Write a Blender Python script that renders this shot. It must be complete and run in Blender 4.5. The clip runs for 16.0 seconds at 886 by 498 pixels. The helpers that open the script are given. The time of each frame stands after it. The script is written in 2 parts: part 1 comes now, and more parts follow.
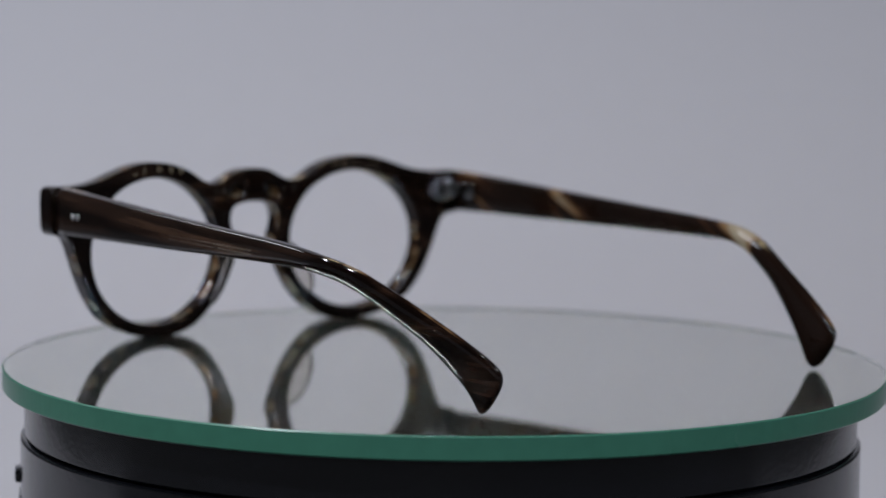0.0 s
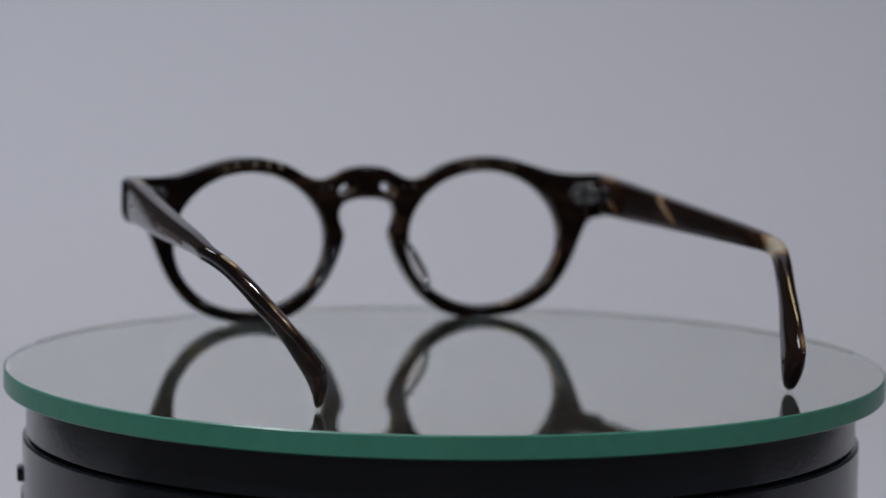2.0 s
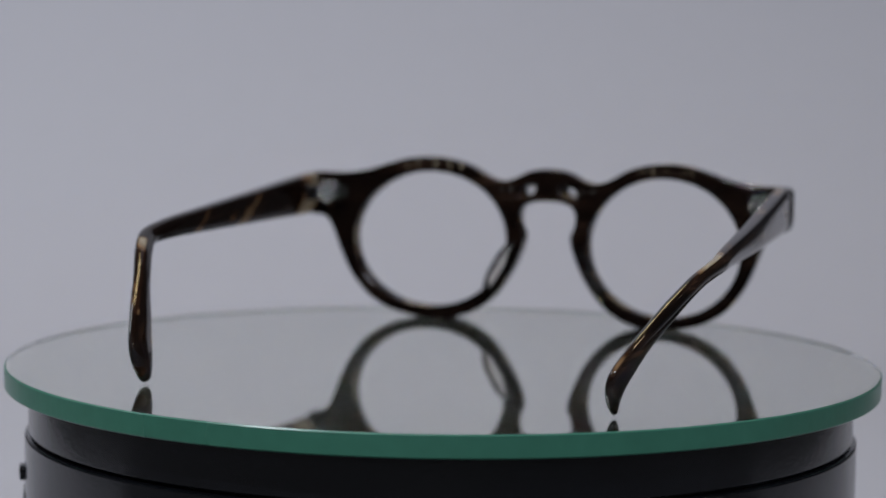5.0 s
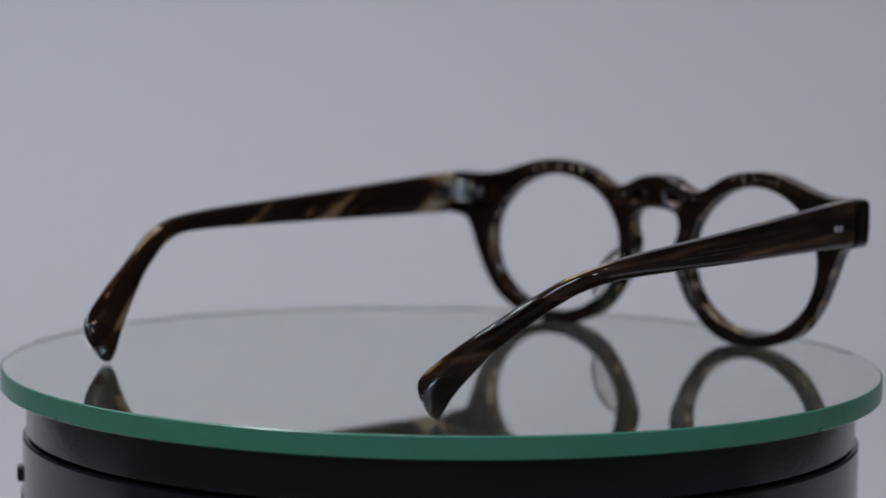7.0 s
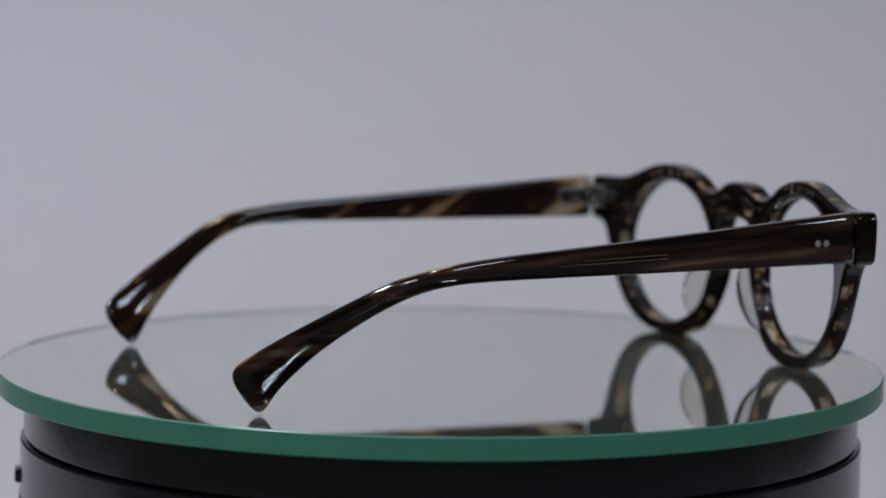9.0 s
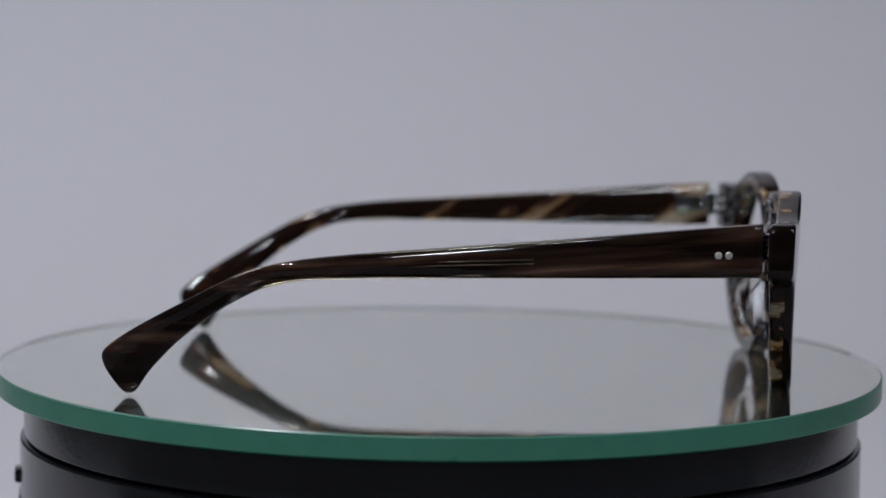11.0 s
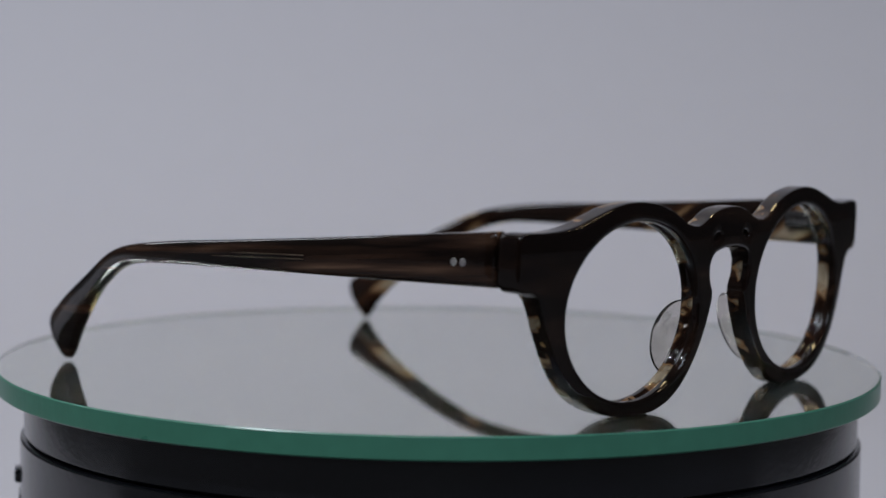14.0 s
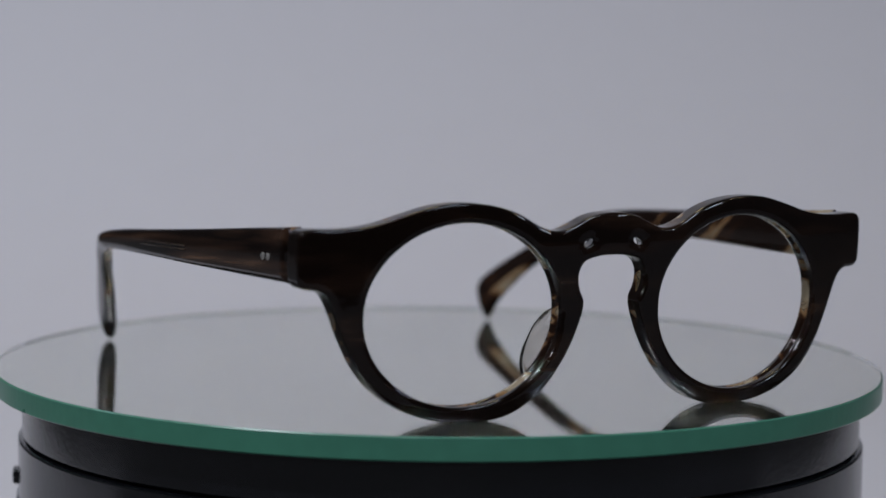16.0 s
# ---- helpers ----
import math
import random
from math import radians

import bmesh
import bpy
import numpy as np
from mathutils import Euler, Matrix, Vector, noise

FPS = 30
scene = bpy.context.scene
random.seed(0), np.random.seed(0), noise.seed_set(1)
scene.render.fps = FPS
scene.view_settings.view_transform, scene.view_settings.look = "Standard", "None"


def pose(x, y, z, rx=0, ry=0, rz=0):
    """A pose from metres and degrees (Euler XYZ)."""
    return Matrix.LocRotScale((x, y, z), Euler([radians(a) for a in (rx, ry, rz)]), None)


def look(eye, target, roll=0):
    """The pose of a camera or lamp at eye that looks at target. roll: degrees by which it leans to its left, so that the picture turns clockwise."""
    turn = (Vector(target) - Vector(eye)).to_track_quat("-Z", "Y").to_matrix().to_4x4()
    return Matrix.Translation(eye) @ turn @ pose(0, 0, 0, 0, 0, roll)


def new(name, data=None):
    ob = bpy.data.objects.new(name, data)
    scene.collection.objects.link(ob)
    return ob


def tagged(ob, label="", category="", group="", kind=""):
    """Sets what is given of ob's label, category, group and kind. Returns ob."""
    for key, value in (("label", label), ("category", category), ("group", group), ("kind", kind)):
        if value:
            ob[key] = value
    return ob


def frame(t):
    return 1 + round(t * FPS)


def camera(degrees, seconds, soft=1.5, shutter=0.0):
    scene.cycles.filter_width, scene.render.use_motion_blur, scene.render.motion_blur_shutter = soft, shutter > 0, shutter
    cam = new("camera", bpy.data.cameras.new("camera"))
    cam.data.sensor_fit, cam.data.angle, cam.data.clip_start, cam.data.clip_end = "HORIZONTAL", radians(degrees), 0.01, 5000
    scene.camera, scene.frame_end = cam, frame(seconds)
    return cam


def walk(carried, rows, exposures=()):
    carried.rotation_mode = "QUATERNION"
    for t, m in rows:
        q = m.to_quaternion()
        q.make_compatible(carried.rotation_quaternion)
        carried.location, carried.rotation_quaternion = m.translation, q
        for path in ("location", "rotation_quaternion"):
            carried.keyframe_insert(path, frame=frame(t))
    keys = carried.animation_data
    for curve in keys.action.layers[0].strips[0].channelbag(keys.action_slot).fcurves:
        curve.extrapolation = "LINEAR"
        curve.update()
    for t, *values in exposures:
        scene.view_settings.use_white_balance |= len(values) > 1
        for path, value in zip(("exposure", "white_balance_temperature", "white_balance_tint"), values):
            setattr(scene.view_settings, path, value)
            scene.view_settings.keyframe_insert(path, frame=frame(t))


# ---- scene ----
# ------------------------------------------------------------------ camera
cam = camera(21.86, 16.0, soft=1.6)
cam.data.dof.use_dof = True
cam.data.dof.focus_distance = 0.493
cam.data.dof.aperture_fstop = 12.6

EYE = Vector((0.0, -0.555, 0.08046))
FORWARD = Vector((0.0, math.cos(radians(5.50)), -math.sin(radians(5.50))))
ROLL = 0.738


def eye_row(t, zoom):
    """The focus breathes a little: zoom is the size of the picture against 1."""
    back = 0.56 * (1 - 1 / zoom)
    eye = EYE + FORWARD * back
    return (t, look(eye, eye + FORWARD, ROLL))


walk(cam, [eye_row(*r) for r in (
    (0.0, 0.9993), (1.5, 0.9993), (2.0, 0.9950), (2.5, 0.9926), (3.0, 0.9885), (3.5, 0.9872), (4.2, 0.9872),
    (6.3, 0.9946), (7.5, 0.9946), (8.0, 1.0), (10.2, 1.0), (12.3, 1.0), (14.5, 1.0), (15.0, 1.0025), (15.5, 1.004),
    (16.0, 1.0045))], exposures=((0.0, -0.01), (2.5, -0.07), (4.2, -0.09), (6.3, -0.07), (8.0, -0.03), (10.0, 0.01), (12.5, -0.02), (16.0, -0.03)))

# ------------------------------------------------------------------ light
world = bpy.data.worlds.new("studio_air")
world.use_nodes = True
world.node_tree.nodes["Background"].inputs["Color"].default_value = (0.80, 0.84, 1.0, 1)
world.node_tree.nodes["Background"].inputs["Strength"].default_value = 0.05
scene.world = world
scene.view_settings.exposure = 0.0


def area_lamp(name, eye, target, size, watts, colour, disc=False):
    data = bpy.data.lights.new(name, "AREA")
    data.shape = "DISK" if disc else "SQUARE"
    data.size, data.energy, data.color = size, watts, colour
    ob = new(name, data)
    ob.matrix_world = look(eye, target)
    return tagged(ob, kind="structure")


# Unseen lamps, added to brighten the backdrop and put sparkles on the acetate.
area_lamp("small_light", (-0.72, -0.20, 1.42), (-0.35, 0.45, 0), 0.07, 9.8, (0.86, 0.905, 1.0), True)
area_lamp("small_light", (-0.10, -0.18, 1.42), (-0.3, 0.45, 0), 0.06, 1.5, (0.92, 0.94, 1.0), True)
area_lamp("small_light", (-0.62, -0.85, 1.30), (-0.35, 0.45, 0), 0.06, 7.8, (0.86, 0.905, 1.0), True)
area_lamp("small_light", (0.02, -0.80, 0.97), (0, 0.2, 0), 0.04, 0.6, (0.95, 0.95, 1.0), True)
# Added low behind the camera for the glints on the temple tips.
area_lamp("small_light", (-0.04, -1.40, 0.50), (0, 0, 0), 0.11, 1.9, (0.92, 0.95, 1.0), True)
area_lamp("warm_light", (1.1, -0.22, 0.85), (0, 0, 0), 0.12, 0.8, (1.0, 0.72, 0.48), True)
area_lamp("overhead_light", (-0.08, 0.52, 1.14), (0, 0.05, 0), 0.17, 1.3, (1.0, 0.80, 0.44))
# Two unseen cool sources, added for the broad bluish highlights on rims and temples.
area_lamp("cool_light", (0.56, -0.66, 0.80), (0, 0.05, 0), 0.25, 2.4, (0.72, 0.82, 1.0))
area_lamp("cool_light", (-0.85, 0.50, 0.95), (0, 0, 0), 0.28, 2.0, (0.88, 0.92, 1.0))
area_lamp("side_light", (1.05, -0.56, 0.42), (0, 0, 0), 0.10, 0.7, (0.74, 0.84, 1.0), True)

# ------------------------------------------------------------------ materials


def material(name):
    m = bpy.data.materials.new(name)
    m.use_nodes = True
    nt = m.node_tree
    return m, nt, nt.nodes["Principled BSDF"]


def add(nt, kind, **settings):
    n = nt.nodes.new(kind)
    for key, value in settings.items():
        if key in n.inputs:
            n.inputs[key].default_value = value
    return n


def ramp(nt, source, stops):
    n = nt.nodes.new("ShaderNodeValToRGB")
    while len(n.color_ramp.elements) < len(stops):
        n.color_ramp.elements.new(0.5)
    for e, (at, c) in zip(n.color_ramp.elements, stops):
        e.position = at
        e.color = (*c, 1) if isinstance(c, tuple) else (c, c, c, 1)
    nt.links.new(source, n.inputs["Fac"])
    return n


def mapped_noise(nt, scale3, turn=(0, 0, 0), detail=3.0, rough=0.5, offset=(0, 0, 0)):
    co = nt.nodes.new("ShaderNodeTexCoord")
    mp = nt.nodes.new("ShaderNodeMapping")
    mp.vector_type = "TEXTURE"
    mp.inputs["Scale"].default_value = [1 / v for v in scale3]
    mp.inputs["Rotation"].default_value = [radians(a) for a in turn]
    mp.inputs["Location"].default_value = offset
    nt.links.new(co.outputs["Object"], mp.inputs["Vector"])
    n = add(nt, "ShaderNodeTexNoise", Scale=1.0, Detail=detail, Roughness=rough)
    nt.links.new(mp.outputs["Vector"], n.inputs["Vector"])
    return n


def plain(name, colour, rough=0.4, metal=0.0, grain=400.0, vary=0.15, bump=0.02, coat=0.0):
    """A surface with colour that varies at two scales and a fine relief."""
    m, nt, b = material(name)
    big = mapped_noise(nt, (grain / 12,) * 3)
    fine = mapped_noise(nt, (grain,) * 3, detail=2)
    mix = nt.nodes.new("ShaderNodeMath")
    mix.operation = "ADD"
    nt.links.new(big.outputs["Fac"], mix.inputs[0])
    nt.links.new(fine.outputs["Fac"], mix.inputs[1])
    half = nt.nodes.new("ShaderNodeMath")
    half.operation = "MULTIPLY"
    half.inputs[1].default_value = 0.5
    nt.links.new(mix.outputs[0], half.inputs[0])
    lo = tuple(c * (1 - vary) for c in colour)
    hi = tuple(min(1, c * (1 + vary)) for c in colour)
    r = ramp(nt, half.outputs[0], [(0.3, lo), (0.7, hi)])
    nt.links.new(r.outputs["Color"], b.inputs["Base Color"])
    rr = ramp(nt, big.outputs["Fac"], [(0.3, max(rough - 0.04, 0.01)), (0.7, rough + 0.04)])
    nt.links.new(rr.outputs["Color"], b.inputs["Roughness"])
    b.inputs["Metallic"].default_value = metal
    b.inputs["Coat Weight"].default_value = coat
    if bump:
        bp = add(nt, "ShaderNodeBump", Strength=bump, Distance=0.0005)
        nt.links.new(fine.outputs["Fac"], bp.inputs["Height"])
        nt.links.new(bp.outputs["Normal"], b.inputs["Normal"])
    return m


def acetate(name, scale3, turn, offset, dark_layer, clearest, at=0.0, inner_sheet=False, sheet3=(150, 150, 150), streak=1.0, pale=1.0):
    """Polished laminated acetate: a plain dark outer sheet on a streaked, partly clear tortoise sheet.
    The mesh attribute "layer" runs from 0 on the inner face to 1 on the outer face."""
    m, nt, b = material(name)
    n1 = mapped_noise(nt, scale3, turn, detail=2.5, rough=0.45, offset=offset)
    n2 = mapped_noise(nt, sheet3, (4, 0, 0), detail=3, rough=0.55, offset=offset)
    n1.inputs["Distortion"].default_value = 0.35
    pale_at = nt.nodes.new("ShaderNodeAttribute")
    pale_at.attribute_name = "pale"
    plus = nt.nodes.new("ShaderNodeMath")
    nt.links.new(n1.outputs["Fac"], plus.inputs[0])
    nt.links.new(pale_at.outputs["Fac"], plus.inputs[1])
    tort = ramp(nt, plus.outputs[0], [
        (0.0, (0.006, 0.0035, 0.0025)), (0.48 + at, (0.012, 0.006, 0.004)), (0.54 + at, (0.040, 0.018, 0.009)),
        (0.58 + at, (0.36 * pale, 0.21 * pale, 0.10 * pale)), (0.66 + at, (0.80 * pale, 0.66 * pale, 0.46 * pale))])
    sheet = ramp(nt, n2.outputs["Fac"], [
        (0.0, (0.004, 0.0024, 0.0019)), (0.46, (0.006, 0.0033, 0.0025)), (0.60, (0.006 + 0.035 * streak, 0.0033 + 0.018 * streak, 0.0025 + 0.011 * streak)),
        (0.72, (0.006 + 0.15 * streak, 0.0033 + 0.085 * streak, 0.0025 + 0.052 * streak))])
    lay_at = nt.nodes.new("ShaderNodeAttribute")
    lay_at.attribute_name = "layer"
    inner = [(0.05, 1.0), (0.11, 0.0)] if inner_sheet else [(0.0, 0.0)]
    lay = ramp(nt, lay_at.outputs["Fac"], inner + [(dark_layer - 0.03, 0.0), (dark_layer + 0.03, 1.0)])
    mx = nt.nodes.new("ShaderNodeMix")
    mx.data_type = "RGBA"
    nt.links.new(lay.outputs["Color"], mx.inputs["Factor"])
    nt.links.new(tort.outputs["Color"], mx.inputs[6])
    nt.links.new(sheet.outputs["Color"], mx.inputs[7])
    nt.links.new(mx.outputs[2], b.inputs["Base Color"])
    clear = ramp(nt, plus.outputs[0], [(0.54 + at, 0.0), (0.61 + at, clearest)])
    inv = nt.nodes.new("ShaderNodeMath")
    inv.operation = "SUBTRACT"
    inv.inputs[0].default_value = 1.0
    nt.links.new(lay.outputs["Color"], inv.inputs[1])
    mul = nt.nodes.new("ShaderNodeMath")
    mul.operation = "MULTIPLY"
    nt.links.new(inv.outputs[0], mul.inputs[0])
    nt.links.new(clear.outputs["Color"], mul.inputs[1])
    nt.links.new(mul.outputs[0], b.inputs["Transmission Weight"])
    b.inputs["IOR"].default_value = 1.49
    b.inputs["Roughness"].default_value = 0.05
    wav = mapped_noise(nt, (260, 260, 260), detail=2)
    bp = add(nt, "ShaderNodeBump", Strength=0.05, Distance=0.0004)
    nt.links.new(wav.outputs["Fac"], bp.inputs["Height"])
    nt.links.new(bp.outputs["Normal"], b.inputs["Normal"])
    return m


PAPER = plain("backdrop_paper", (0.456, 0.454, 0.492), rough=0.85, grain=900, vary=0.02, bump=0.03)
WALLPAINT = plain("wall_paint", (0.085, 0.085, 0.09), rough=0.8, grain=300, vary=0.05)
BLACK = plain("black_plastic", (0.007, 0.0075, 0.010), rough=0.17, grain=700, vary=0.5, bump=0.05)
PORTGREY = plain("grey_plastic", (0.22, 0.22, 0.23), rough=0.4, grain=700, vary=0.1)
GROOVE = plain("groove_black", (0.004, 0.004, 0.004), rough=0.6)
MIRROR = plain("mirror_silver", (0.985, 0.995, 0.925), rough=0.05, metal=1.0, grain=60, vary=0.012, bump=0.0)
MIRROR.node_tree.nodes["Principled BSDF"].inputs["Metallic"].default_value = 0.918
MIRROR.node_tree.links.remove(MIRROR.node_tree.nodes["Principled BSDF"].inputs["Roughness"].links[0])
MIRROR.node_tree.nodes["Principled BSDF"].inputs["Roughness"].default_value = 0.015
GLASSEDGE = plain("green_glass_edge", (0.054, 0.205, 0.138), rough=0.30, grain=250, vary=0.10, bump=0.02)
BEVEL = plain("ground_glass_bevel", (0.46, 0.51, 0.48), rough=0.45, grain=400, vary=0.12, bump=0.02)
STEEL = plain("hinge_steel", (0.38, 0.38, 0.38), rough=0.11, metal=1.0, grain=2500, vary=0.2)
RIVET = plain("rivet_silver", (0.80, 0.79, 0.77), rough=0.36, metal=0.97, grain=3000, vary=0.1)
WIRE = plain("core_wire_metal", (0.16, 0.12, 0.09), rough=0.3, metal=1.0, grain=1500, vary=0.2)
PRINT = plain("gold_print", (0.34, 0.28, 0.19), rough=0.45, metal=0.3, grain=3000, vary=0.2)
DIMPRINT = plain("dim_print", (0.06, 0.055, 0.05), rough=0.4, grain=3000, vary=0.2)
FRONT_ACETATE = acetate("tortoise_acetate_front", (190, 150, 235), (0, 20, 0), (0.031, 0.004, 0.017), 0.60, 0.65, -0.012, True, (30, 100, 190), 0.22)
TEMPLE_ACETATE = acetate("tortoise_acetate_temple", (80, 26, 150), (33, 0, 0), (0.013, 0.031, 0.022), 0.66, 0.5, 0.036, False, (120, 16, 260), 0.80, 0.80)
PAD, nt_, b_ = material("smoky_clear_acetate")
padn = mapped_noise(nt_, (200, 200, 200))
padr = ramp(nt_, padn.outputs["Fac"], [(0.3, (0.70, 0.66, 0.62)), (0.7, (0.86, 0.83, 0.80))])
nt_.links.new(padr.outputs["Color"], b_.inputs["Base Color"])
b_.inputs["Transmission Weight"].default_value = 1.0
b_.inputs["IOR"].default_value = 1.45
b_.inputs["Roughness"].default_value = 0.06

CLEARGLASS, nt_, b_ = material("clear_glass")
b_.inputs["Base Color"].default_value = (0.995, 1.0, 0.99, 1)
b_.inputs["Transmission Weight"].default_value = 1.0
b_.inputs["IOR"].default_value = 1.06
b_.inputs["Roughness"].default_value = 0.0

# ------------------------------------------------------------------ mesh tools
MM = 0.001


def finish(mesh, mat, smooth=True):
    mesh.materials.clear()
    mesh.materials.append(mat)
    mesh.polygons.foreach_set("use_smooth", [smooth] * len(mesh.polygons))
    mesh.update()
    return mesh


def part(name, shape, mat, parent=None, label="", smooth=True):
    """Links a bmesh or a mesh as one object under a thing or a part."""
    if isinstance(shape, bmesh.types.BMesh):
        mesh = bpy.data.meshes.new(name)
        shape.to_mesh(mesh)
        shape.free()
    else:
        mesh = shape
    finish(mesh, mat, smooth)
    ob = new(name, mesh)
    if parent:
        ob.parent = parent
    return tagged(ob, label=label)


def lathe(profile, steps=160):
    """A solid turned round z from (radius, z) pairs."""
    bm = bmesh.new()
    rings = []
    for r, z in profile:
        if r < 1e-6:
            rings.append([bm.verts.new((0, 0, z))])
        else:
            rings.append([bm.verts.new((r * math.cos(2 * math.pi * i / steps), r * math.sin(2 * math.pi * i / steps), z)) for i in range(steps)])
    for a, b in zip(rings, rings[1:]):
        for i in range(steps):
            j = (i + 1) % steps
            if len(a) == 1:
                bm.faces.new((a[0], b[i], b[j]))
            elif len(b) == 1:
                bm.faces.new((a[i], b[0], a[j]))
            else:
                bm.faces.new((a[i], b[i], b[j], a[j]))
    bmesh.ops.recalc_face_normals(bm, faces=bm.faces)
    return bm


def rounded_box(sx, sy, sz, m=Matrix(), bevel=0.0003, segments=2):
    bm = bmesh.new()
    bmesh.ops.create_cube(bm, size=1.0, matrix=Matrix.Diagonal((sx, sy, sz, 1)))
    bmesh.ops.bevel(bm, geom=bm.edges[:], offset=bevel, segments=segments, affect="EDGES", profile=0.5)
    bmesh.ops.transform(bm, matrix=m, verts=bm.verts)
    return bm


def rod(r, length, m=Matrix(), steps=20, bevel=0.00015):
    bm = lathe([(0, -length / 2), (r - bevel, -length / 2), (r, -length / 2 + bevel), (r, length / 2 - bevel), (r - bevel, length / 2), (0, length / 2)], steps)
    bmesh.ops.transform(bm, matrix=m, verts=bm.verts)
    return bm


def smooth_loop(points, per=8, closed=True):
    """Catmull-Rom through the points."""
    n, out = len(points), []
    pts = [Vector(p) for p in points]
    for i in range(n if closed else n - 1):
        if closed:
            a, b, c, d = pts[i - 1], pts[i], pts[(i + 1) % n], pts[(i + 2) % n]
        else:
            a, b, c, d = pts[max(i - 1, 0)], pts[i], pts[i + 1], pts[min(i + 2, n - 1)]
        for k in range(per):
            u = k / per
            out.append(0.5 * ((2 * b) + (c - a) * u + (2 * a - 5 * b + 4 * c - d) * u * u + (3 * b - a - 3 * c + d) * u ** 3))
    if not closed:
        out.append(pts[-1])
    return out


def slab(loops, thickness, voxel, smoothing):
    """A plate with holes, cut from closed loops, melted and polished like acetate."""
    data = bpy.data.curves.new("plate", "CURVE")
    data.dimensions, data.fill_mode, data.extrude = "2D", "BOTH", thickness / 2
    for loop in loops:
        s = data.splines.new("POLY")
        s.points.add(len(loop) - 1)
        for p, v in zip(s.points, loop):
            p.co = (v[0], v[1], 0, 1)
        s.use_cyclic_u = True
    ob = new("plate", data)
    deps = bpy.context.evaluated_depsgraph_get()
    raw = bpy.data.meshes.new_from_object(ob.evaluated_get(deps))
    bpy.data.objects.remove(ob)
    ob = new("plate", raw)
    weld = ob.modifiers.new("weld", "WELD")
    weld.merge_threshold = 1e-6
    rm = ob.modifiers.new("remesh", "REMESH")
    rm.mode, rm.voxel_size = "VOXEL", voxel
    sm = ob.modifiers.new("smooth", "SMOOTH")
    sm.factor, sm.iterations = 0.5, smoothing
    deps = bpy.context.evaluated_depsgraph_get()
    mesh = bpy.data.meshes.new_from_object(ob.evaluated_get(deps))
    bpy.data.objects.remove(ob)
    return mesh


def set_layer(mesh, values):
    a = mesh.attributes.new("layer", "FLOAT", "POINT")
    a.data.foreach_set("value", values)


# ------------------------------------------------------------------ the studio
TABLE_Z = -0.075


def build_backdrop():
    """One paper sheet that lies under the stand and sweeps up behind it."""
    prof = [(-0.06, TABLE_Z), (0.45, TABLE_Z)]
    r = 0.30
    for i in range(1, 25):
        a = radians(90 * i / 24)
        prof.append((0.45 + r * math.sin(a), TABLE_Z + r - r * math.cos(a)))
    prof.append((0.75, 1.25))
    bm = bmesh.new()
    for side in (0, 1):
        rows = []
        for y, z in prof:
            dy, dz = (0.0, 0.0) if side == 0 else (0.003 * (z > TABLE_Z + 0.1), -0.003)
            rows.append([bm.verts.new((x, y + dy, z + dz)) for x in np.linspace(-0.37, 0.37, 9)])
        for a, b in zip(rows, rows[1:]):
            for i in range(8):
                bm.faces.new((a[i], a[i + 1], b[i + 1], b[i]))
    ob = part("backdrop", bm, PAPER)
    return tagged(ob, "seamless pale grey paper sweep behind the turntable", "backdrop", kind="structure")


def build_room():
    w, d, h, th = 1.6, 1.9, 1.7, 0.05
    base = -0.80
    mid = -0.45

    def block(name, sx, sy, sz, x, y, z):
        bm = bmesh.new()
        bmesh.ops.create_cube(bm, size=1, matrix=Matrix.LocRotScale((x, y, z), None, (sx, sy, sz)))
        return tagged(part(name, bm, WALLPAINT, smooth=False), "plain dark grey painted studio surface", name.split("_")[0], kind="structure")

    block("floor", 2 * w, 2 * d, th, 0, mid, base - th / 2)
    block("ceiling", 2 * w, 2 * d, th, 0, mid, h + th / 2)
    hh = h - base
    block("wall_north", 2 * w, th, hh, 0, mid + d - th / 2, base + hh / 2)
    block("wall_south", 2 * w, th, hh, 0, mid - d + th / 2, base + hh / 2)
    block("wall_west", th, 2 * d - 2 * th, hh, -w + th / 2, mid, base + hh / 2)
    block("wall_east", th, 2 * d - 2 * th, hh, w - th / 2, mid, base + hh / 2)
    bm = rounded_box(2.0, 1.5, 0.03, pose(0, 0.20, TABLE_Z - 0.019), 0.003)
    table = tagged(part("tabletop", bm, WALLPAINT), "plain dark tabletop under the paper sweep", "table", kind="structure")
    return table


build_backdrop()
build_room()

# ------------------------------------------------------------------ the turntable
DISC_R, DISC_T = 0.1063, 0.0051


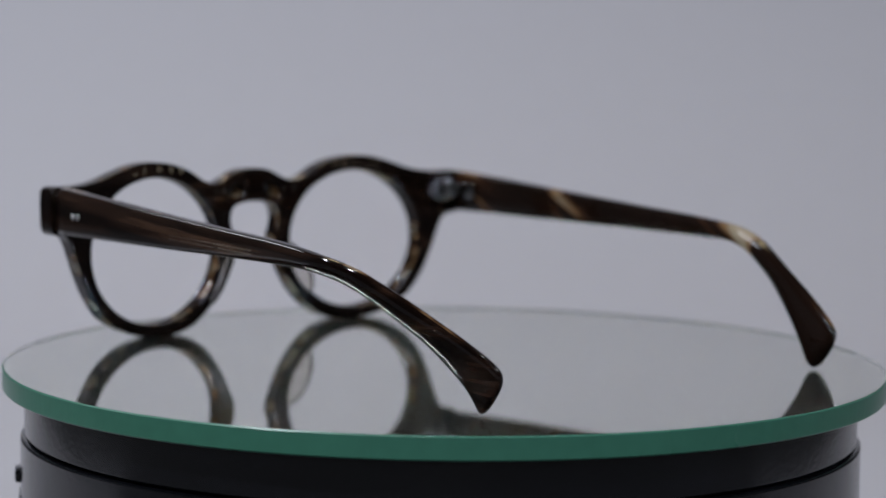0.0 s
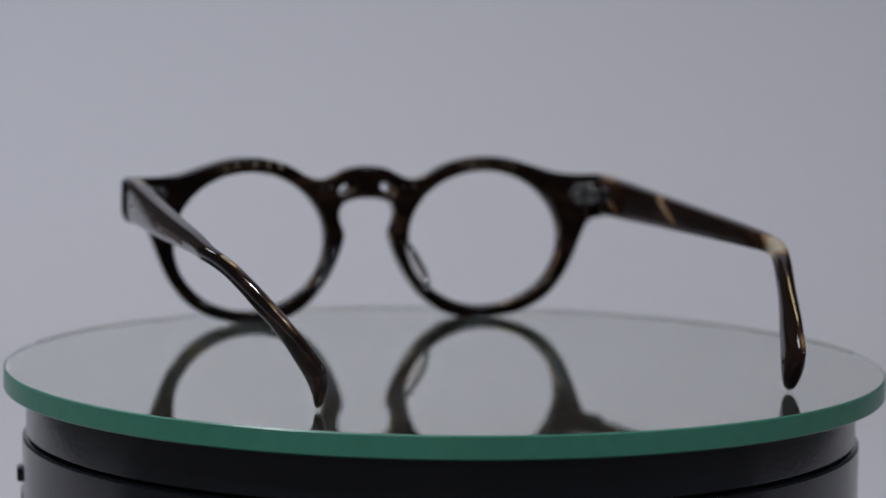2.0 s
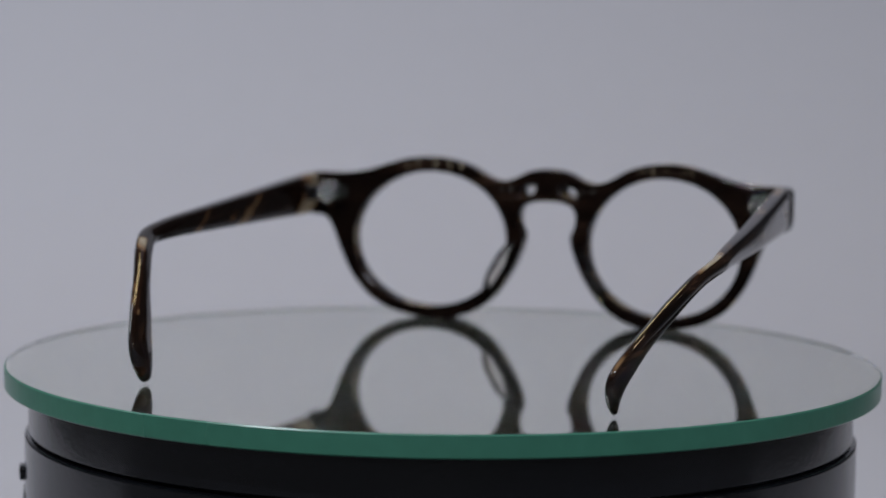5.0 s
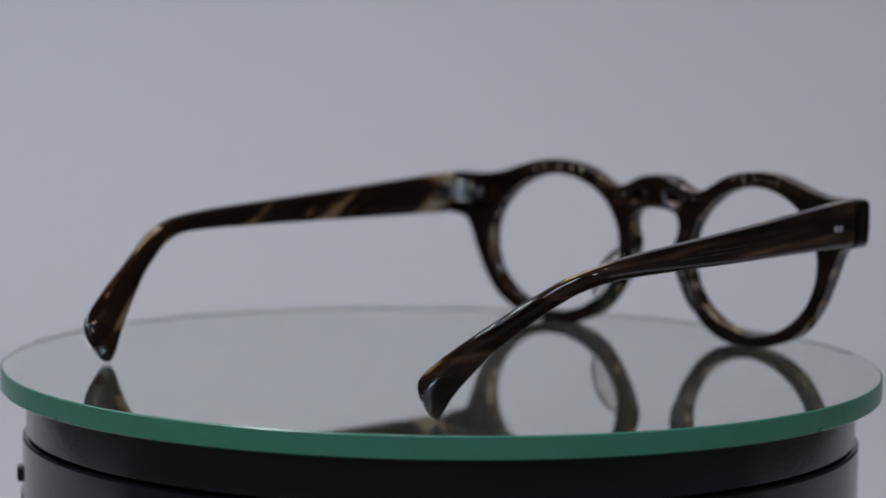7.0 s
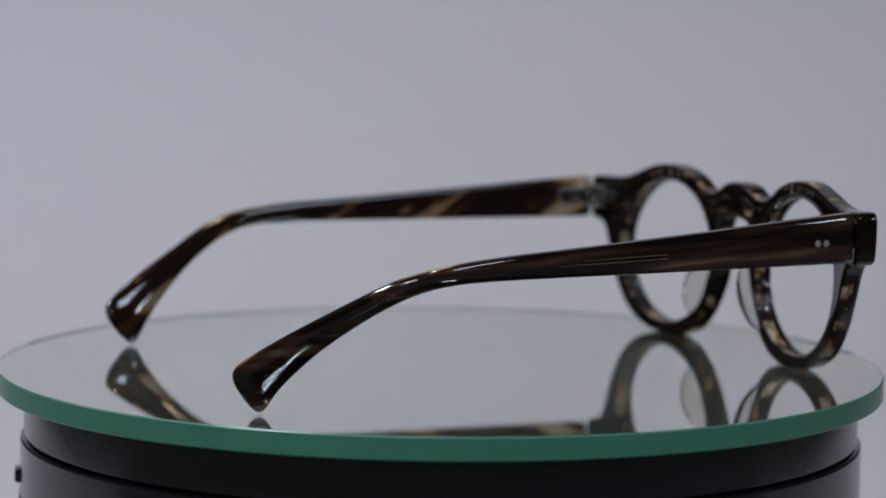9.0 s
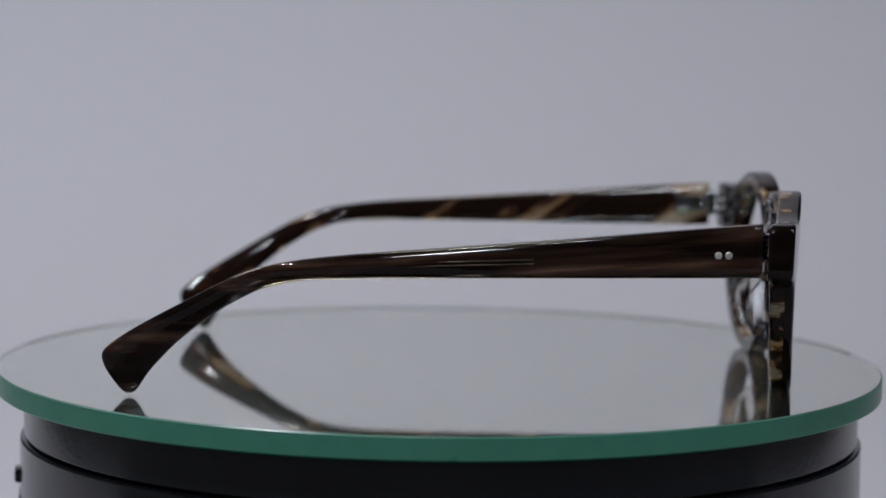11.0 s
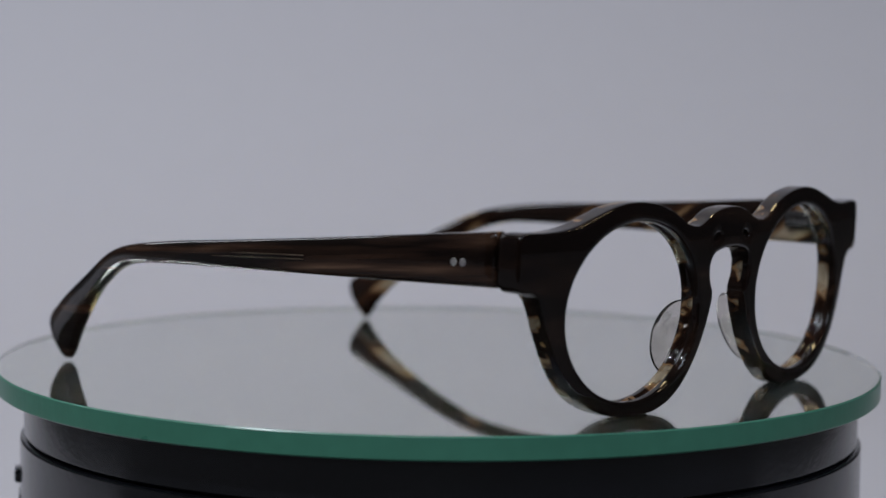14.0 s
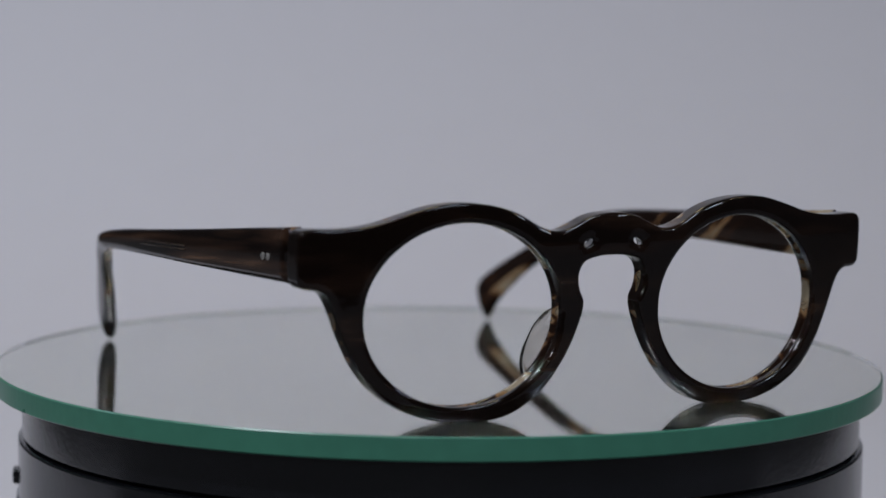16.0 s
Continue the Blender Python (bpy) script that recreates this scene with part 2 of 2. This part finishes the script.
def build_stand():
    stand = tagged(new("turntable_stand"), "glossy black plastic round turntable stand with a seam", "turntable")
    stand.location = (0, 0, TABLE_Z)
    up = -TABLE_Z
    top = -DISC_T - 0.0006
    R = 0.1004
    part("top_band", lathe([(0, up + top), (R - 0.0008, up + top), (R - 0.0003, up + top), (R, up + top - 0.0003), (R, up + top - 0.0004), (R, up + top - 0.0012),
                            (R, up - 0.0148), (R, up - 0.0155), (R, up - 0.0156), (R - 0.0003, up - 0.0160), (R - 0.0016, up - 0.0161), (0, up - 0.0161)], 192), BLACK, stand)
    part("seam", lathe([(0, up - 0.0161), (R - 0.0015, up - 0.0161), (R - 0.0015, up - 0.0166), (0, up - 0.0166)], 192), GROOVE, stand)
    W = R + 0.0009
    part("body", lathe([(0, up - 0.0166), (R - 0.0010, up - 0.0166), (W - 0.0003, up - 0.0167), (W, up - 0.0170), (W, up - 0.0171), (W, up - 0.0178),
                        (W + 0.0002, 0.0050), (W + 0.0002, 0.004), (W - 0.001, 0.001), (W - 0.004, 0.0), (0, 0.0)], 192), BLACK, stand)
    side = pose(0, 0, 0, 0, 0, 10.0)
    part("button", rounded_box(0.0030, 0.0060, 0.0034, side @ pose(-R - 0.0007, 0, up - 0.0262), 0.0006, 3), BLACK, stand)
    part("port", rounded_box(0.0022, 0.0100, 0.0050, side @ pose(-R - 0.0002, 0, up - 0.0325), 0.0006, 3), PORTGREY, stand, "grey socket")
    return stand


def build_mirror():
    disc = tagged(new("mirror_disc"), "round mirror glass plate with a green cut edge on the stand", "mirror")
    cx, cy = 0.0006, -0.0006
    b = 0.00028
    depth = 0.0008
    clear = part("clear_sheet", lathe([(0, 0), (DISC_R * 0.5, 0), (DISC_R - b - 0.0001, 0), (DISC_R - b - 0.0001, -depth), (DISC_R * 0.5, -depth), (0, -depth)], 256), CLEARGLASS, disc, "clear glass top", smooth=False)
    face = part("mirror_face", lathe([(0, -depth - 0.00002), (DISC_R * 0.5, -depth - 0.00002), (DISC_R - b - 0.00002, -depth - 0.00002)], 256), MIRROR, disc, "clean silvered mirror face", smooth=False)
    edge = part("glass_edge", lathe([(DISC_R - b + 0.00002, -0.00001), (DISC_R, -b), (DISC_R, -DISC_T + b), (DISC_R - b, -DISC_T), (0, -DISC_T)], 256), GLASSEDGE, disc, "green glass edge", smooth=False)
    bevel = part("rim_line", lathe([(DISC_R - b - 0.00006, -depth), (DISC_R - b - 0.00006, -0.00001)], 256), BEVEL, disc, "pale ground line inside the glass edge", smooth=False)
    for o in (clear, face, edge, bevel):
        o.location = (cx, cy, 0)
    return disc


stand = build_stand()
mirror = build_mirror()

# ------------------------------------------------------------------ the spectacles
# right half of the outline, in mm, from the top of the bridge round to its underside
OUTLINE = [(0, 42.2), (3.7, 41.9), (6.4, 41.1), (8.9, 39.8), (12.7, 38.6), (16.9, 39.4), (22.2, 42.3), (27.4, 44.0), (34, 44.8), (40.2, 44.3),
           (46.5, 42.6), (52, 40.9), (57, 40.0), (62, 39.8), (66.9, 39.9), (68.5, 39.2), (68.8, 37.4), (68.8, 30.6), (68.3, 28.9), (66.8, 28.2),
           (64.6, 28.1), (62.6, 26.6), (61.2, 23.8), (59, 18), (56, 11.8), (51.5, 6.2), (46, 2.7), (40, 0.7), (33.5, -0.1), (27.5, 0.1),
           (22, 1.7), (17, 5), (13, 9.5), (9.7, 15), (7.4, 20.8), (6.9, 24), (7.9, 26.3), (8.3, 29.6), (6.7, 32.5), (3, 33.6)]


def front_y(x):
    """The front face's bow, in mm."""
    return 5.0 - 6.6 * (x / 68.0) ** 2 + 0.0105 * (68.0 - x)


def build_front(parent):
    half = OUTLINE
    whole = half + [(0, 33.7)] + [(-x, z) for x, z in reversed(half[1:])]
    outer = smooth_loop([(x, z, 0) for x, z in whole], 6)
    grown = []
    for a, b, c in zip(outer[-1:] + outer[:-1], outer, outer[1:] + outer[:1]):
        d = (c - a).normalized()
        grown.append((b.x - 0.28 * d.y, b.y + 0.28 * d.x))
    loops = [[(x * MM, y * MM) for x, y in grown]]
    for s in (1, -1):
        loops.append([((s * 33.6 + 21.7 * math.cos(a)) * MM, (21.95 + 18.95 * math.sin(a)) * MM) for a in np.linspace(0, 2 * math.pi, 120, endpoint=False)])
        c, sn = math.cos(radians(30)), math.sin(radians(30))
        loops.append([(s * (6.0 + 2.8 * math.cos(a) * -c - 1.35 * math.sin(a) * sn) * MM, (36.2 + 2.8 * math.cos(a) * sn - 1.35 * math.sin(a) * c) * MM)
                      for a in np.linspace(0, 2 * math.pi, 28, endpoint=False)])
    mesh = slab(loops, 5.1 * MM, 0.00034, 20)
    layer = []
    for v in mesh.vertices:
        x, z, d = v.co.x / MM, v.co.y / MM, v.co.z / MM
        layer.append(1.0 if abs(x) > 62.3 and z > 27.4 else (d + 2.5) / 5.0)
        hx, hz = abs(x) - 6.0, z - 36.2
        q = math.hypot((-hx * 0.866 + hz * 0.5) / 2.8, (hx * 0.5 + hz * 0.866) / 1.35)
        if q < 1.7:
            pinch = 1 - 0.55 * min(1.0, (1.7 - q) / 0.6) * min(1.0, max(0.0, (d + 1.5) / 3.5))
            x, z = math.copysign(6.0 + hx * pinch, x), 36.2 + hz * pinch
        e = min(max((abs(x) - 56) / 9, 0), 1)
        back = 1 + 0.17 * e * e * (3 - 2 * e)
        ex, ez = (abs(x) - 33.6) / 21.7, (z - 21.95) / 18.95
        q = math.hypot(ex, ez)
        if 0.98 < q < 1.03 and abs(d) < 0.75:
            push = 1 + 0.035 * (1 - abs(d) / 0.75)
            x, z = math.copysign(33.6 + ex * push * 21.7, x), 21.95 + ez * push * 18.95
        y = front_y(x) - 2.5 + (d if d > 0 else d * back) - 1.3 * max(0.0, 36 - z) / 36
        v.co = (x * MM, y * MM, z * MM)
    set_layer(mesh, layer)
    mesh.flip_normals()
    return part("front_frame", mesh, FRONT_ACETATE, parent, "polished dark tortoise acetate rims and keyhole bridge")


# upper and lower edge of a temple, (y, z) in mm from hinge to tip, with its thickness
TEMPLE = [(-8.4, 40.2, -8.4, 28.8, 4.6), (-25, 38.8, -25, 28.6, 4.4), (-50, 36.5, -50, 28.3, 4.1), (-75, 34.4, -75, 28.0, 3.9),
          (-96, 32.7, -96, 27.6, 3.8), (-109, 31.0, -106, 27.0, 3.8), (-117.2, 28.7, -113.2, 25.2, 3.8), (-123.5, 25.7, -119.4, 22.2, 3.8),
          (-129.4, 22.5, -125.4, 18.4, 3.7), (-139.5, 16.9, -132.2, 13.0, 3.6), (-145.2, 13.4, -137.0, 8.3, 3.5), (-148.8, 10.8, -139.9, 5.0, 3.4),
          (-150.2, 8.8, -141.8, 2.2, 3.2), (-149.8, 6.4, -142.9, 0.8, 2.9), (-148.3, 3.9, -143.9, 0.2, 2.2), (-146.8, 1.9, -145.0, 0.3, 1.2)]


def temple_x(y, tip_x, bow=0.0):
    """Plan of a temple at the middle of a section: straight to the bend, then inwards to the tip."""
    straight = 66.4 + (3.5 + bow) * min(-y, 112) / 112 + 0.6 * math.sin(math.pi * min(-y, 112) / 112)
    k = max(0.0, -y - 106)
    return straight - (69.9 + bow - tip_x) * (k * k / (k + 6)) / (40.0 * 40.0 / 46.0)


def paleness(y, rise, streaks):
    """Where pale streaks cross the tortoise sheet, in slanting bands."""
    value = 0.0
    for at, half, strength in streaks:
        value += strength * math.exp(-((y - at - 1.1 * rise) / half) ** 2)
    return value


def build_temple(parent, side, tip_x, tip_dy, lift, bow, streaks, edge):
    rows = smooth_loop([(a, b, 0) for a, b, c, d, t in TEMPLE], 5, False)
    lows = smooth_loop([(c, d, t) for a, b, c, d, t in TEMPLE], 5, False)
    bm = bmesh.new()
    lay = bm.verts.layers.float.new("layer")
    pale = bm.verts.layers.float.new("pale")
    rings, n = [], 36
    for i, (u, l) in enumerate(zip(rows, lows)):
        th = l.z
        mid = Vector(((u.x + l.x) / 2, (u.y + l.y) / 2))
        arm = Vector((u.x - l.x, u.y - l.y)) / 2
        f = min(1, max(0, (-mid.x - 60) / 50))
        pw = 2 / (5.0 - 2.95 * f)
        ring = []
        for k in range(n):
            a = 2 * math.pi * k / n
            ca, sa = math.cos(a), math.sin(a)
            p = math.copysign(abs(ca) ** pw, ca)
            q = math.copysign(abs(sa) ** pw, sa)
            y, z = mid.x + arm.x * p, mid.y + arm.y * p
            x = temple_x(mid.x, tip_x, bow) + q * th / 2 + 0.1 * (z - mid.y) * f
            y += tip_dy * max(0.0, 29.5 - z) / 29.5
            z += lift * min(1, max(0, -y - 15) / 80) * min(1, z / 28)
            v = bm.verts.new((side * x * MM, y * MM, z * MM))
            v[lay] = 0.5 + 0.5 * q
            v[pale] = paleness(mid.x, z - mid.y, streaks)
            # gold highlight on the upper edge behind the bend, painted in as extra paleness
            if p > 0.5 and abs(q) < 0.75 and -139 < mid.x < -113:
                v[pale] += edge
            ring.append(v)
        rings.append(ring)
    for a, b in zip(rings, rings[1:]):
        for i in range(n):
            j = (i + 1) % n
            bm.faces.new((a[i], a[j], b[j], b[i]))
    bm.faces.new(list(reversed(rings[0])))
    bm.faces.new(rings[-1])
    bmesh.ops.recalc_face_normals(bm, faces=bm.faces)
    mesh = bpy.data.meshes.new("temple")
    bm.to_mesh(mesh)
    bm.free()
    temple = part("temple", mesh, TEMPLE_ACETATE, parent, "streaked dark brown tortoise acetate arm with flared tip")
    for y in (-15.6, -17.8):
        m = pose(side * (temple_x(y, tip_x, bow) + 2.10) * MM, y * MM, 33.6 * MM, 0, 90, 0)
        part("rivet", rod(0.78 * MM, 0.5 * MM, m, 20, 0.00006), RIVET, temple, "round silver rivet pin", smooth=False)
    for dz in (0.42, -0.42):
        y = -72.0
        m = pose(side * (temple_x(y, tip_x, bow) + 1.86) * MM, y * MM, (31.3 + dz) * MM, 2.0, 0, side * 1.2)
        part("core_wire", rounded_box(0.28 * MM, 31 * MM, 0.28 * MM, m, 0.00008, 2), WIRE, temple, "thin bright core wire line")
    return temple


def build_hinge(parent, side):
    """A five barrel hinge on the back of the end piece."""
    hinge = part("hinge", rounded_box(5.0 * MM, 0.9 * MM, 2.9 * MM, pose(side * 59.9 * MM, (front_y(side * 59.9) - 5.75) * MM, 34.9 * MM, 0, 0, -side * 8), 0.0003, 3), STEEL, parent, "silver steel barrel hinge")
    for i in range(5):
        z = 34.9 + (i - 2) * 1.12
        m = pose(side * 62.9 * MM, -8.0 * MM, z * MM)
        part("barrel", rod(1.35 * MM, 1.0 * MM, m, 24, 0.00012), STEEL, hinge)
        if i % 2 == 0:
            part("knuckle", rounded_box(4.0 * MM, 2.3 * MM, 0.95 * MM, pose(side * 60.8 * MM, -6.7 * MM, z * MM, 0, 0, -side * 18), 0.0002), STEEL, hinge)
        else:
            part("knuckle", rounded_box(2.6 * MM, 3.4 * MM, 0.95 * MM, pose(side * 63.4 * MM, -9.6 * MM, z * MM, 0, 0, -side * 20), 0.0002), STEEL, hinge)
    part("screw", rod(0.75 * MM, 6.4 * MM, pose(side * 62.9 * MM, -8.0 * MM, 34.9 * MM), 16, 0.0002), STEEL, hinge)
    part("temple_plate", rounded_box(0.8 * MM, 8.0 * MM, 4.2 * MM, pose(side * 64.3 * MM, -13.6 * MM, 34.7 * MM, 0, 0, 0), 0.00025, 3), STEEL, hinge)
    return hinge


def build_pad(parent, side):
    """A thin clear nose pad that flares back from the rim."""
    prof = [(0.6, 22.2), (-1.2, 22.1), (-3.0, 21.0), (-4.5, 18.6), (-5.1, 15.4), (-4.7, 12.0), (-3.5, 9.2), (-1.7, 7.2), (0.6, 6.4)]
    edge = smooth_loop([(a, b, 0) for a, b in prof], 5, False)
    bm = bmesh.new()
    near = [(7.7 + (24.0 - p.y) * 0.44 - 0.30 * p.x, p.x - 0.6, p.y) for p in edge]
    loops = []
    for inset, off in ((0.55, 0.0), (0.0, 0.35), (0.0, 1.25), (0.55, 1.6)):
        ring = []
        cy = sum(p[1] for p in near) / len(near)
        cz = sum(p[2] for p in near) / len(near)
        for x, y, z in near:
            dy, dz = cy - y, cz - z
            L = max(math.hypot(dy, dz), 0.1)
            ring.append(bm.verts.new((side * (x + off) * MM, (y + dy / L * inset) * MM, (z + dz / L * inset) * MM)))
        loops.append(ring)
    n = len(near)
    for a, b in zip(loops, loops[1:]):
        for i in range(n):
            j = (i + 1) % n
            bm.faces.new((a[i], a[j], b[j], b[i]))
    bm.faces.new(loops[0])
    bm.faces.new(list(reversed(loops[-1])))
    bmesh.ops.recalc_face_normals(bm, faces=bm.faces)
    return part("nose_pad", bm, PAD, parent, "smoky clear acetate nose pad", smooth=False)


def glyph(text, size):
    """A flat letter of the built-in font as a mesh, centred on its own middle."""
    data = bpy.data.curves.new("letter", "FONT")
    data.body, data.size, data.extrude = text, size, 0.02 * MM
    data.align_x, data.align_y = "CENTER", "CENTER"
    ob = new("letter", data)
    deps = bpy.context.evaluated_depsgraph_get()
    mesh = bpy.data.meshes.new_from_object(ob.evaluated_get(deps))
    bpy.data.objects.remove(ob)
    return mesh


def on_rim(x):
    """Where a mark sits on the back of the upper rim, and how it leans there."""
    u = (abs(x) - 33.6) / 23.4
    lean = math.copysign(1, x) * 31 * u
    return pose(x * MM, (front_y(x) - 5.03) * MM, (42.95 - 3.9 * u * u) * MM, 0, lean, 0)


def build_print(parent):
    """Worn pale print on the back of the rims: the sizes as figures, the rest as plain bars."""
    for x, figure in ((26.6, "4"), (28.1, "4"), (33.2, "2"), (34.7, "4"), (36.8, "-"), (38.6, "1"), (40.1, "4"), (41.7, "5")):
        mesh = glyph(figure, 2.0 * MM)
        mesh.transform(on_rim(x) @ pose(0, 0, 0, 90, 0, 0))
        part("size_figure", mesh, PRINT, parent, "worn pale printed figure", smooth=False)
    for dx, dz, w, h in ((0, 0.75, 1.8, 0.25), (0, -0.75, 1.8, 0.25), (-0.8, 0, 0.25, 1.3), (0.8, 0, 0.25, 1.3)):
        m = on_rim(30.7) @ pose(dx * MM, 0, dz * MM)
        part("size_box_bar", rounded_box(w * MM, 0.05 * MM, h * MM, m, 0.00001, 1), PRINT, parent, "worn pale printed bar")
    for x, bars in ((-41.0, ((-0.6, 0, 0.35, 1.6), (0.3, -0.5, 1.3, 0.35))), (-37.6, ((0, 0, 0.4, 1.6), (0, 0.6, 1.3, 0.3))),
                    (-32.8, ((0.3, 0.3, 1.3, 1.0), (-0.6, -0.6, 1.5, 0.35))), (-28.6, ((0, 0, 0.9, 1.6),)), (-25.2, ((0, 0, 1.2, 1.3),)),
                    (-13.2, ((0, 0, 1.1, 0.5),)), (-10.8, ((0, 0, 1.4, 0.9),)), (10.4, ((0, 0, 1.5, 0.35),)), (13.4, ((0, 0, 1.3, 0.8),))):
        for dx, dz, w, h in bars:
            m = on_rim(x) if abs(x) > 20 else pose(x * MM, (front_y(x) - 5.03) * MM, 36.6 * MM)
            part("print_bar", rounded_box(w * MM, 0.05 * MM, h * MM, m @ pose(dx * MM, 0, dz * MM), 0.00001, 1), PRINT if abs(x) > 20 else DIMPRINT, parent, "worn pale printed bar")


def build_glasses():
    g = tagged(new("spectacles"), "dark brown tortoise acetate spectacles standing open on the mirror", "glasses")
    front = build_front(g)
    build_print(front)
    near_hinge, far_streaks = (-15, 8, 0.08), ((-58, 5, 0.11), (-84, 5, 0.12), (-116, 4, 0.14))
    for side, tip, tip_dy, lift, bow, streaks, edge in ((1, 56.9, 0.0, 0.0, 0.9, ((-31, 9, 0.05), (-113, 4, 0.10)), 0.03),
                                                        (-1, 53.4, 1.7, 1.0, -0.5, (near_hinge,) + far_streaks, 0.20)):
        build_temple(g, side, tip, tip_dy, lift, bow, streaks, edge)
        build_hinge(g, side)
        build_pad(g, side)
    return g


glasses = build_glasses()


# ------------------------------------------------------------------ the turning
def table_angle(t):
    """Degrees by which the plate has turned clockwise, seen from above."""
    return 12.307 * (t - 3.6) - 0.0133 * (t - 3.6) ** 2


def motions():
    times = [0.5 * i for i in range(33)]
    place = pose(0.00583, 0.0777, 0.0, 0, 0, -1.3)
    walk(mirror, [(t, pose(0, 0, 0, 0, 0, -table_angle(t))) for t in times])
    walk(glasses, [(t, pose(0, 0, 0, 0, 0, -table_angle(t)) @ place) for t in times])


motions()
